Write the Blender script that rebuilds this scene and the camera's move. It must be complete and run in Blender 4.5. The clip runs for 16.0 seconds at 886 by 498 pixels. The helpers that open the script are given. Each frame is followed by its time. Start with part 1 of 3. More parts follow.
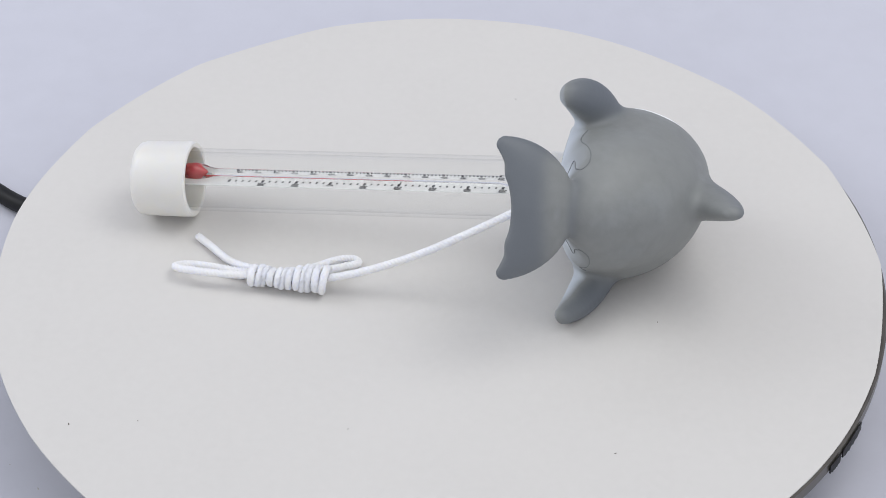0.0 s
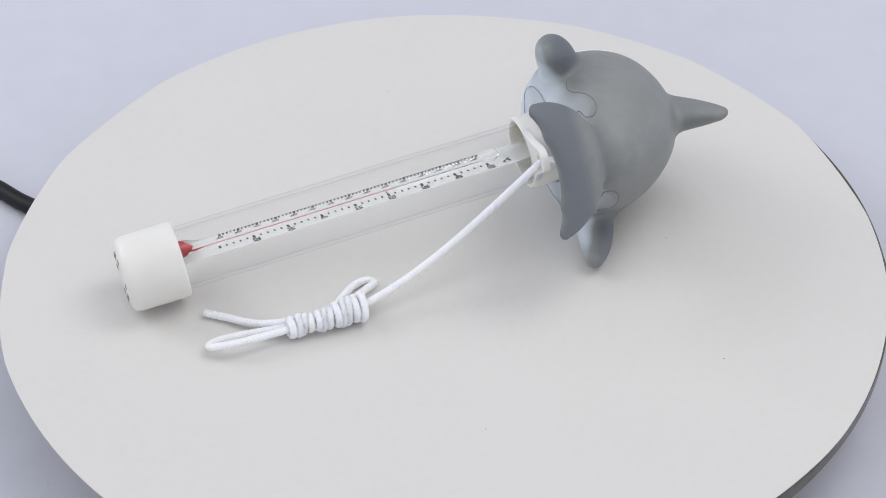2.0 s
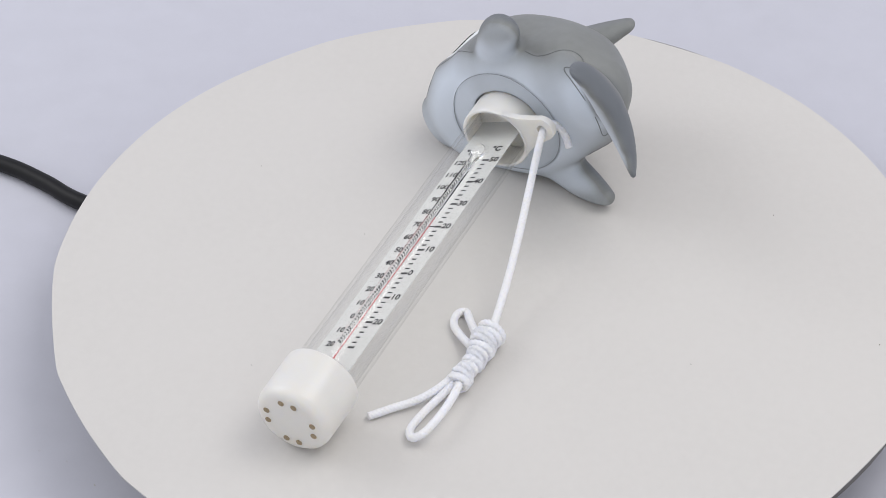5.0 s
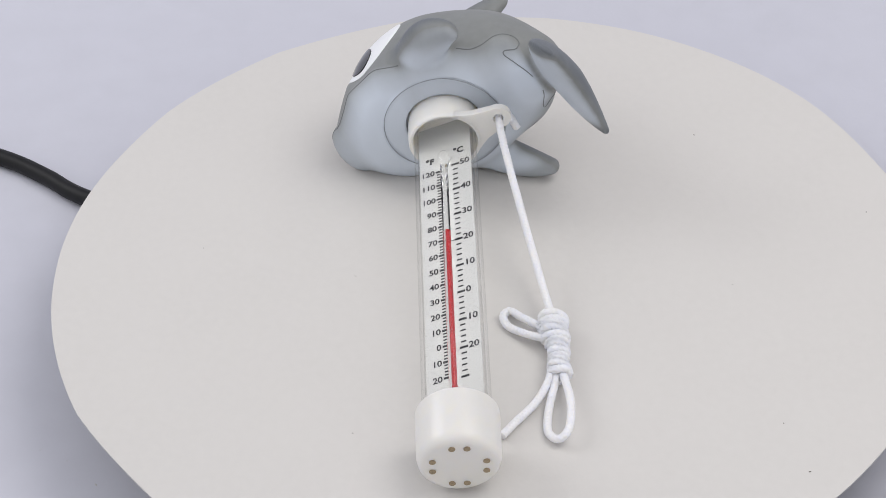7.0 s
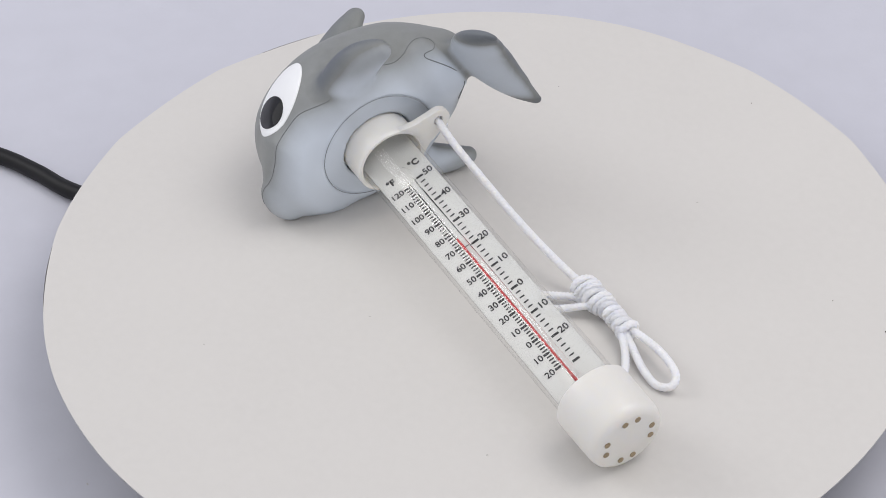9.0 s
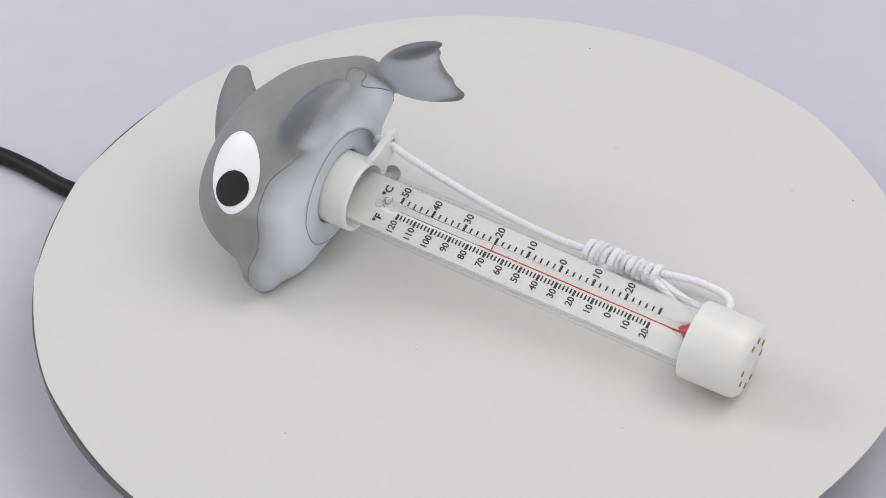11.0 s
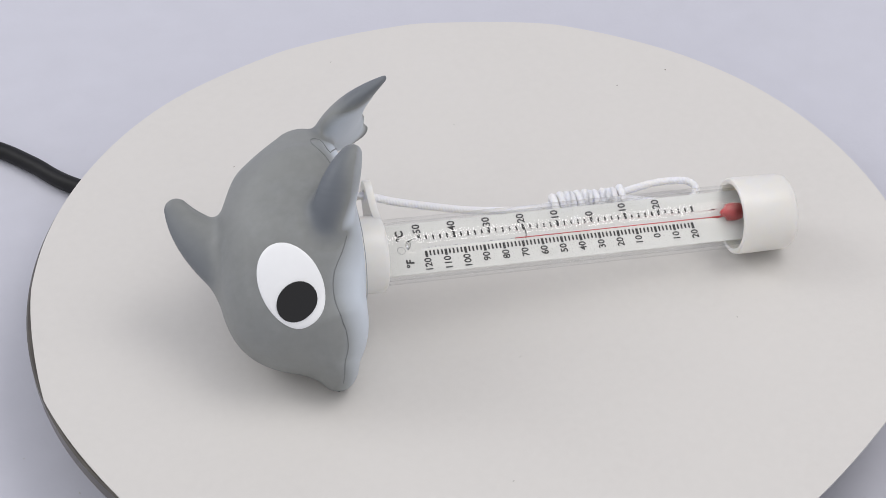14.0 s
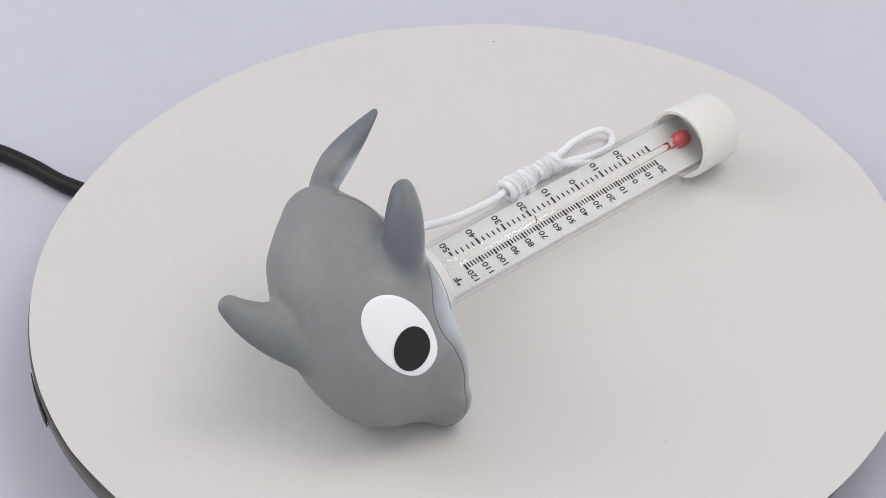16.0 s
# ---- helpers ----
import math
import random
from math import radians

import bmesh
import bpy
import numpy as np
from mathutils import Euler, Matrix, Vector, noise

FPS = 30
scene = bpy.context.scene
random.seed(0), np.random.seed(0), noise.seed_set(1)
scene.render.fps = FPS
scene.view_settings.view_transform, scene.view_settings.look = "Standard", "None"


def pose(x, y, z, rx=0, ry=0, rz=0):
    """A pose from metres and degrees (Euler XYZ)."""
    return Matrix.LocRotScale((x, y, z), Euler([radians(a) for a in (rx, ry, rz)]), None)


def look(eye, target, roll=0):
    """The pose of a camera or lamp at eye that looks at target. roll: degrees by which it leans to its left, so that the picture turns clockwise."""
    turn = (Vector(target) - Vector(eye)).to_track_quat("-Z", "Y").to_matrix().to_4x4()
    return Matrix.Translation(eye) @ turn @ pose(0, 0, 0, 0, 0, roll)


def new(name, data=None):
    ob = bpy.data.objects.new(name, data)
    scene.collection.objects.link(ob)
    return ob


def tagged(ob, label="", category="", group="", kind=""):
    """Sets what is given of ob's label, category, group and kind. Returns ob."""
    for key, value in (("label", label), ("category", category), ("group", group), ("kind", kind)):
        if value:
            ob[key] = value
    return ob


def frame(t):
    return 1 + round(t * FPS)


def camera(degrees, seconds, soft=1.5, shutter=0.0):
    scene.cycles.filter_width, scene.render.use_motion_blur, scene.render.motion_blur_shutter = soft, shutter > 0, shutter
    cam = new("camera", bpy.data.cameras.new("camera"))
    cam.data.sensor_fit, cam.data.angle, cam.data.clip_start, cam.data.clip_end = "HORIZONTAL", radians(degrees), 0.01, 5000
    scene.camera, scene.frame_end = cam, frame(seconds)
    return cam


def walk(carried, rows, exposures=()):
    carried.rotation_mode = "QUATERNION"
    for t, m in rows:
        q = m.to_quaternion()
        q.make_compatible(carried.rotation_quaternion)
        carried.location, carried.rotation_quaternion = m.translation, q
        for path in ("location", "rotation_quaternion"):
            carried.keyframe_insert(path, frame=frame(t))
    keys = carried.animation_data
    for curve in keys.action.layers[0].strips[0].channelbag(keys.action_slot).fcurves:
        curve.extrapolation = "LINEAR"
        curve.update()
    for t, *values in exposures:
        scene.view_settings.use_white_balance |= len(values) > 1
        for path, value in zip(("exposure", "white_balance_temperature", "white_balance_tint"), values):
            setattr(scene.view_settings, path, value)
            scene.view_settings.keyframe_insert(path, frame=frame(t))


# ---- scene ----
# ---------------------------------------------------------------- camera
cam = camera(24.0, 16.0, soft=0.8)
# seconds, eye in metres, tilt down, turn to the right, lean (degrees): a tripod head that is nudged and drifts
CAM_ROWS = [
    (0.0, 0.0032, -0.5402, 0.4689, 40.49, -0.10, -0.44),
    (0.5, 0.0031, -0.5411, 0.4695, 40.54, -0.18, -0.64),
    (1.0, 0.0031, -0.5422, 0.4705, 40.56, -0.25, -0.84),
    (1.5, 0.0032, -0.5435, 0.4715, 40.60, -0.27, -0.87),
    (2.0, 0.0036, -0.5443, 0.4719, 40.62, -0.33, -0.90),
    (2.5, 0.0039, -0.5447, 0.4719, 40.63, -0.36, -0.86),
    (3.0, 0.0061, -0.5448, 0.4726, 40.52, -0.74, -0.86),
    (3.5, 0.0057, -0.5479, 0.4763, 40.45, -1.07, -0.90),
    (6.0, -0.0052, -0.5444, 0.4704, 40.35, -1.48, -1.28),
    (6.5, -0.0044, -0.5435, 0.4704, 40.43, -1.45, -1.27),
    (7.0, -0.0033, -0.5430, 0.4704, 40.46, -1.38, -1.17),
    (7.5, -0.0030, -0.5426, 0.4707, 40.54, -1.36, -1.14),
    (8.0, -0.0027, -0.5423, 0.4708, 40.58, -1.26, -1.16),
    (8.5, -0.0027, -0.5424, 0.4710, 40.62, -1.17, -1.32),
    (9.0, -0.0025, -0.5426, 0.4711, 40.62, -1.11, -1.41),
    (11.5, -0.0011, -0.5426, 0.4710, 40.50, -0.98, -1.46),
    (12.0, -0.0008, -0.5432, 0.4712, 40.47, -0.97, -1.43),
    (12.5, -0.0005, -0.5434, 0.4709, 40.44, -0.98, -1.28),
    (13.0, -0.0002, -0.5431, 0.4711, 40.43, -1.02, -1.23),
    (13.5, -0.0005, -0.5431, 0.4720, 40.46, -0.98, -1.47),
    (14.0, -0.0005, -0.5425, 0.4724, 40.48, -1.01, -1.46),
    (14.5, -0.0003, -0.5416, 0.4724, 40.50, -1.04, -1.19),
    (15.0, -0.0008, -0.5412, 0.4730, 40.52, -1.00, -1.40),
    (15.5, -0.0014, -0.5405, 0.4735, 40.58, -0.96, -1.53),
    (16.0, -0.0019, -0.5391, 0.4735, 40.61, -0.93, -1.68),
]


def cam_pose(x, y, z, down, turn, lean):
    return pose(x, y, z, 90 - down, 0, -turn) @ pose(0, 0, 0, 0, 0, lean)


# the clip's white balance drifts slightly warmer
EXPOSURES = [(0.0, 0.33, 6400, 9), (3.5, 0.37, 6430, 9), (6.0, 0.28, 6630, 10), (16.0, 0.28, 6640, 10)]
walk(cam, [(r[0], cam_pose(*r[1:])) for r in CAM_ROWS], EXPOSURES)

# ---------------------------------------------------------------- light
world = bpy.data.worlds.new("studio")
scene.world = world
world.use_nodes = True
world.node_tree.nodes["Background"].inputs[0].default_value = (0.93, 0.94, 1.0, 1)
world.node_tree.nodes["Background"].inputs[1].default_value = 0.66


def softbox(name, eye, target, sx, sy, watts, colour=(1, 0.98, 0.96)):
    lamp = bpy.data.lights.new(name, "AREA")
    lamp.shape, lamp.size, lamp.size_y, lamp.energy, lamp.color = "RECTANGLE", sx, sy, watts, colour
    ob = new(name, lamp)
    ob.matrix_world = look(eye, target)
    return ob


softbox("softbox_key", (0.42, 0.02, 0.90), (0, 0, 0), 0.55, 0.55, 2.4)
softbox("softbox_left", (-0.95, 0.35, 0.75), (-0.1, 0.05, 0), 0.6, 0.6, 3.2, (0.94, 0.96, 1))

# ---------------------------------------------------------------- materials


def material(name, colour, rough=0.5, metal=0.0, spec=0.5, grain=0.0, scale=400.0, bump=0.0, bump_scale=900.0, second=None, second_scale=30.0):
    """Principled with a fine and a broad variation of its colour and a fine relief; scales per metre."""
    m = bpy.data.materials.new(name)
    m.use_nodes = True
    nt = m.node_tree
    b = nt.nodes["Principled BSDF"]
    b.inputs["Roughness"].default_value, b.inputs["Metallic"].default_value = rough, metal
    b.inputs["Specular IOR Level"].default_value = spec
    b.inputs["Base Color"].default_value = (*colour, 1)
    co = nt.nodes.new("ShaderNodeTexCoord")
    if grain or second:
        n1 = nt.nodes.new("ShaderNodeTexNoise")
        n1.inputs["Scale"].default_value, n1.inputs["Detail"].default_value = scale, 4
        n2 = nt.nodes.new("ShaderNodeTexNoise")
        n2.inputs["Scale"].default_value, n2.inputs["Detail"].default_value = second_scale, 3
        for n in (n1, n2):
            nt.links.new(co.outputs["Object"], n.inputs["Vector"])
        mix = nt.nodes.new("ShaderNodeMix")
        mix.data_type = "RGBA"
        dark = second or tuple(c * (1 - grain) for c in colour)
        mix.inputs["A"].default_value, mix.inputs["B"].default_value = (*colour, 1), (*dark, 1)
        mul = nt.nodes.new("ShaderNodeMath")
        mul.operation = "MULTIPLY"
        nt.links.new(n1.outputs["Fac"], mul.inputs[0])
        nt.links.new(n2.outputs["Fac"], mul.inputs[1])
        ramp = nt.nodes.new("ShaderNodeMapRange")
        ramp.inputs["From Min"].default_value, ramp.inputs["From Max"].default_value = 0.12, 0.42
        nt.links.new(mul.outputs[0], ramp.inputs["Value"])
        nt.links.new(ramp.outputs["Result"], mix.inputs["Factor"])
        nt.links.new(mix.outputs["Result"], b.inputs["Base Color"])
    if bump:
        n3 = nt.nodes.new("ShaderNodeTexNoise")
        n3.inputs["Scale"].default_value, n3.inputs["Detail"].default_value = bump_scale, 3
        nt.links.new(co.outputs["Object"], n3.inputs["Vector"])
        bp = nt.nodes.new("ShaderNodeBump")
        bp.inputs["Strength"].default_value, bp.inputs["Distance"].default_value = bump, 0.0004
        nt.links.new(n3.outputs["Fac"], bp.inputs["Height"])
        nt.links.new(bp.outputs["Normal"], b.inputs["Normal"])
    return m


def rubber_paint():
    """Grey vinyl with an airbrushed pale belly: the attribute 'paint' is 0 on the back and 1 on the belly, below 0 on
    dark fin tips and where contact shade is painted in.
    """
    m = material("vinyl", (0.236, 0.245, 0.240), 0.48, spec=0.35, grain=0.12, scale=260, bump=0.06, bump_scale=1500, second_scale=45)
    nt = m.node_tree
    b = nt.nodes["Principled BSDF"]
    base = b.inputs["Base Color"].links[0].from_socket
    at = nt.nodes.new("ShaderNodeAttribute")
    at.attribute_name = "paint"
    ns = nt.nodes.new("ShaderNodeTexNoise")
    ns.inputs["Scale"].default_value, ns.inputs["Detail"].default_value = 90, 5
    co = nt.nodes.new("ShaderNodeTexCoord")
    nt.links.new(co.outputs["Object"], ns.inputs["Vector"])
    add = nt.nodes.new("ShaderNodeMath")
    add.operation, add.inputs[1].default_value, add.inputs[2].default_value = "MULTIPLY_ADD", 0.22, -0.11
    nt.links.new(ns.outputs["Fac"], add.inputs[0])
    sm = nt.nodes.new("ShaderNodeMath")
    sm.operation, sm.use_clamp = "ADD", True
    nt.links.new(at.outputs["Fac"], sm.inputs[0])
    nt.links.new(add.outputs[0], sm.inputs[1])
    mix = nt.nodes.new("ShaderNodeMix")
    mix.data_type = "RGBA"
    mix.inputs["B"].default_value = (0.595, 0.65, 0.72, 1)
    nt.links.new(sm.outputs[0], mix.inputs["Factor"])
    nt.links.new(base, mix.inputs["A"])
    # negative paint: dark airbrushed tips, plus shade painted where fins join the body
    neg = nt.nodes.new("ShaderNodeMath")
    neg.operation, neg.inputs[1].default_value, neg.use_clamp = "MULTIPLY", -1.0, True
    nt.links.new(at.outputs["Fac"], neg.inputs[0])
    spray_and_shade = nt.nodes.new("ShaderNodeMix")
    spray_and_shade.data_type = "RGBA"
    spray_and_shade.inputs["B"].default_value = (0.125, 0.14, 0.16, 1)
    nt.links.new(neg.outputs[0], spray_and_shade.inputs["Factor"])
    nt.links.new(mix.outputs["Result"], spray_and_shade.inputs["A"])
    nt.links.new(spray_and_shade.outputs["Result"], b.inputs["Base Color"])
    return m


def clear_plastic(name, rough=0.03, sheen=0.035, edge=0.6, tint=(0.996, 0.997, 0.996)):
    """A thin clear wall: what lies behind shows through, the sheen grows with the slant."""
    m = bpy.data.materials.new(name)
    m.use_nodes = True
    nt = m.node_tree
    nt.nodes.remove(nt.nodes["Principled BSDF"])
    tr = nt.nodes.new("ShaderNodeBsdfTransparent")
    tr.inputs[0].default_value = (*tint, 1)
    gl = nt.nodes.new("ShaderNodeBsdfGlossy")
    gl.inputs["Roughness"].default_value = rough
    lw = nt.nodes.new("ShaderNodeLayerWeight")
    lw.inputs["Blend"].default_value = 0.5
    pw = nt.nodes.new("ShaderNodeMath")
    pw.operation, pw.inputs[1].default_value = "POWER", 4.0
    nt.links.new(lw.outputs["Facing"], pw.inputs[0])
    fr = nt.nodes.new("ShaderNodeMath")
    fr.operation, fr.inputs[1].default_value, fr.inputs[2].default_value = "MULTIPLY_ADD", edge, sheen
    nt.links.new(pw.outputs[0], fr.inputs[0])
    mix = nt.nodes.new("ShaderNodeMixShader")
    nt.links.new(fr.outputs[0], mix.inputs[0])
    nt.links.new(tr.outputs[0], mix.inputs[1])
    nt.links.new(gl.outputs[0], mix.inputs[2])
    nt.links.new(mix.outputs[0], nt.nodes["Material Output"].inputs["Surface"])
    return m


M_SHEET = material("backdrop_paper", (0.565, 0.57, 0.635), 0.75, grain=0.05, scale=60, second_scale=5, bump=0.1, bump_scale=500)
M_CARD = material("white_card", (0.632, 0.614, 0.588), 0.62, grain=0.03, scale=300, second_scale=18, bump=0.08, bump_scale=700)
M_EDGE = material("dark_rim", (0.085, 0.075, 0.062), 0.3, spec=0.6, grain=0.5, scale=120, second_scale=40)
M_BLACK = material("black_rubber", (0.009, 0.009, 0.010), 0.5, spec=0.25, grain=0.3, scale=300)
M_VINYL = rubber_paint()
M_PLASTIC = material("white_plastic", (0.745, 0.73, 0.695), 0.3, spec=0.5, grain=0.02, scale=200, second_scale=60, bump=0.03, bump_scale=1200)
M_EYEWHITE = material("white_enamel", (0.86, 0.87, 0.88), 0.35, grain=0.02)
M_PUPIL = material("black_enamel", (0.004, 0.004, 0.005), 0.06, spec=0.45, grain=0.3)
M_CORD = material("white_nylon", (0.85, 0.85, 0.875), 0.55, grain=0.05, scale=900, bump=0.2, bump_scale=2500)
M_TUBE = clear_plastic("clear_acrylic", 0.04, 0.015, 0.5)
M_GLASS = material("thermometer_glass", (1, 1, 1), 0.015)
M_GLASS.node_tree.nodes["Principled BSDF"].inputs["Transmission Weight"].default_value = 1.0
M_GLASS.node_tree.nodes["Principled BSDF"].inputs["IOR"].default_value = 1.47
M_SCALE = material("scale_card", (0.78, 0.785, 0.76), 0.5, grain=0.02)
M_SCALE.node_tree.nodes["Principled BSDF"].inputs["Alpha"].default_value = 0.56   # milky film
M_SEAM = material("seam_shade", (0.19, 0.20, 0.205), 0.6, grain=0.2)
M_GROOVE = material("groove_shade", (0.30, 0.325, 0.35), 0.6, grain=0.2)
M_INK = material("black_ink", (0.02, 0.02, 0.022), 0.5)
M_RED = material("red_spirit", (0.55, 0.03, 0.035), 0.3, spec=0.5, grain=0.2)
M_HOLE = material("vent_shade", (0.40, 0.31, 0.19), 0.7, grain=0.5, scale=2000)
M_SPECK = material("grit", (0.12, 0.10, 0.09), 0.8)

for m in (M_PLASTIC, M_CORD):        # moulded plastic lets a little light through
    b = m.node_tree.nodes["Principled BSDF"]
    b.inputs["Subsurface Weight"].default_value, b.inputs["Subsurface Scale"].default_value = 0.5, 0.005
    b.inputs["Subsurface Radius"].default_value = (1.0, 0.9, 0.7)

# ---------------------------------------------------------------- mesh helpers


def from_bm(name, bm, mat, parent=None, label="", smooth=True, angle=40):
    me = bpy.data.meshes.new(name)
    bm.normal_update()
    bm.to_mesh(me)
    bm.free()
    return from_mesh(name, me, mat, parent, label, smooth, angle)


def from_mesh(name, me, mat, parent=None, label="", smooth=True, angle=40):
    me.materials.append(mat)
    if smooth:
        me.shade_smooth()
        if angle:
            me.set_sharp_from_angle(angle=radians(angle))
    ob = new(name, me)
    if parent:
        ob.parent = parent
    return tagged(ob, label)


def part(name, bm, mat, parent, label="", smooth=True, angle=40):
    return from_bm(name, bm, mat, parent, label, smooth, angle)


def lathe(profile, steps=64, frame_m=None):
    """A surface of revolution about x; profile of (x, radius)."""
    bm = bmesh.new()
    rings = []
    for x, r in profile:
        if r < 1e-7:
            rings.append([bm.verts.new((x, 0, 0))])
        else:
            rings.append([bm.verts.new((x, r * math.cos(2 * math.pi * k / steps), r * math.sin(2 * math.pi * k / steps))) for k in range(steps)])
    for a, b in zip(rings, rings[1:]):
        for k in range(steps):
            n = (k + 1) % steps
            if len(a) == 1 and len(b) == 1:
                continue
            if len(a) == 1:
                bm.faces.new((a[0], b[k], b[n]))
            elif len(b) == 1:
                bm.faces.new((a[k], b[0], a[n]))
            else:
                bm.faces.new((a[k], b[k], b[n], a[n]))
    bmesh.ops.recalc_face_normals(bm, faces=bm.faces)
    if frame_m:
        bm.transform(frame_m)
    return bm


def spline(points, step):
    """Catmull-Rom through the points, sampled at even steps."""
    p = [Vector(q) for q in points]
    p = [2 * p[0] - p[1]] + p + [2 * p[-1] - p[-2]]
    fine = []
    for i in range(1, len(p) - 2):
        a, b, c, d = p[i - 1:i + 3]
        for k in range(24):
            t = k / 24
            fine.append(0.5 * (2 * b + (c - a) * t + (2 * a - 5 * b + 4 * c - d) * t * t + (3 * b - a - 3 * c + d) * t ** 3))
    fine.append(p[-2])
    out, left = [fine[0]], step
    for a, b in zip(fine, fine[1:]):
        seg = (b - a).length
        while seg >= left and seg > 0:
            a = a + (b - a) * (left / seg)
            seg = (b - a).length
            out.append(a)
            left = step
        left -= seg
    return out


def braid(points, radius, step=0.00030, around=20, lay=0.0013, depth=0.30):
    """A braided cord along the points: crossing strands stand out as rows of small lobes."""
    path = spline(points, step)
    bm = bmesh.new()
    rings, n = [], len(path)
    t0 = (path[1] - path[0]).normalized()
    nrm = t0.orthogonal().normalized()
    for i, q in enumerate(path):
        t = (path[min(i + 1, n - 1)] - path[max(i - 1, 0)]).normalized()
        nrm = (nrm - t * nrm.dot(t)).normalized()
        bi = t.cross(nrm)
        s = i * step
        ring = []
        for k in range(around):
            a = 2 * math.pi * k / around
            w = abs(math.sin(2 * a + math.pi * s / lay) * math.sin(2 * a - math.pi * s / lay)) ** 0.6
            r = radius * (1 - depth * 0.6 + depth * w)
            ring.append(bm.verts.new(q + (nrm * math.cos(a) + bi * math.sin(a)) * r))
        rings.append(ring)
    for a, b in zip(rings, rings[1:]):
        for k in range(around):
            m = (k + 1) % around
            bm.faces.new((a[k], a[m], b[m], b[k]))
    bm.faces.new(list(reversed(rings[0])))
    bm.faces.new(rings[-1])
    return bm


# ---------------------------------------------------------------- table, backdrop, turntable
TABLE_Z = -0.034


def backdrop():
    """A white sheet: flat table that sweeps up into a wall behind, one surface."""
    bm = bmesh.new()
    prof = [(-1.6, 0.0), (-0.8, 0.0), (0.0, 0.0), (0.55, 0.0)]
    for k in range(1, 13):
        a = radians(90 * k / 12)
        prof.append((0.55 + 0.30 * math.sin(a), 0.30 * (1 - math.cos(a))))
    prof.append((0.85, 1.5))
    rows = [[bm.verts.new((x, y, TABLE_Z + z)) for x in np.linspace(-1.8, 1.8, 25)] for y, z in prof]
    for a, b in zip(rows, rows[1:]):
        for k in range(24):
            bm.faces.new((a[k], a[k + 1], b[k + 1], b[k]))
    ob = from_bm("backdrop", bm, M_SHEET, angle=0)
    so = ob.modifiers.new("sheet", "SOLIDIFY")
    so.thickness, so.offset = 0.002, -1
    return tagged(ob, "pale lavender-white paper sheet under and behind the turntable", "backdrop", kind="structure")


sheet = backdrop()


def disc(outline, z0, z1, bevel):
    """A flat plate with the given outline (angle to radius and centre)."""
    bm = bmesh.new()
    n = 240
    levels = [(z0, -bevel), (z0 + bevel, 0), (z1 - bevel, 0), (z1, -bevel)]
    rings = []
    for z, inset in levels:
        rings.append([bm.verts.new((*[c * 1.0 for c in outline(2 * math.pi * k / n, inset)], z)) for k in range(n)])
    for a, b in zip(rings, rings[1:]):
        for k in range(n):
            m = (k + 1) % n
            bm.faces.new((a[k], a[m], b[m], b[k]))
    bm.faces.new(rings[-1])
    bm.faces.new(list(reversed(rings[0])))
    return bm


def card_outline(a, inset):
    # cut by hand: slightly lumpy, with straight runs between the snips
    snip = math.radians(360 / 17)
    f = (a / snip) % 1.0
    r = 0.1510 - 0.0011 * 4 * (f * (1 - f) - 0.16) * (0.5 + 0.5 * math.sin(3 * a + 1.0))
    r += 0.0005 * math.sin(2 * a + 2.6) + 0.00035 * math.sin(5 * a) + 0.0002 * math.sin(11 * a + 1)
    return (0.0003 + (r + inset) * math.cos(a), -0.0006 + (r + inset) * math.sin(a))


def platter_outline(a, inset):
    r = 0.1495
    return (0.0031 + (r + inset) * math.cos(a), -0.00145 + (r + inset) * math.sin(a))


turntable = tagged(new("turntable"), "low dark motorised turntable with a glossy brown-black rim", "turntable")
platter = part("platter", disc(platter_outline, -0.0062, -0.0007, 0.0006), M_EDGE, turntable, "dark glossy round plate")
card = from_bm("card_disc", disc(card_outline, -0.0006, 0.0, 0.0001), M_CARD, angle=30)
tagged(card, "hand-cut round white card lying on the turntable platter", "card")

part("housing", lathe([(TABLE_Z, 0), (TABLE_Z, 0.085), (TABLE_Z + 0.002, 0.088), (-0.012, 0.086), (-0.0063, 0.06), (-0.0063, 0)], 72, Matrix.Rotation(radians(-90), 4, "Y")), M_BLACK, turntable, "low black drum")


def rim_tape(a0, a1, drop):
    """A ragged piece of black tape stuck on the platter's rim, hanging below it."""
    bm = bmesh.new()
    n = 14
    rows = []
    for k in range(n + 1):
        a = radians(a0 + (a1 - a0) * k / n)
        low = -0.0062 - drop * (0.55 + 0.45 * math.sin(2.1 * k + a0)) * min(1, 4 * k / n, 4 * (n - k) / n + 0.25)
        rows.append([(*platter_outline(a, rr), z) for rr, z in ((0.0002, -0.0030), (0.0006, -0.0030), (0.0007, low), (0.0002, low))])
    vs = [[bm.verts.new(q) for q in row] for row in rows]
    for p, q in zip(vs, vs[1:]):
        for k in range(4):
            j = (k + 1) % 4
            bm.faces.new((p[k], p[j], q[j], q[k]))
    bm.faces.new(vs[0])
    bm.faces.new(vs[-1])
    bmesh.ops.recalc_face_normals(bm, faces=bm.faces)
    return part("rim_tape", bm, M_BLACK, platter, "ragged black tape on the rim", False)


rim_tape(-34.2, -28.6, 0.0015)
rim_tape(-37.4, -34.8, 0.0011)


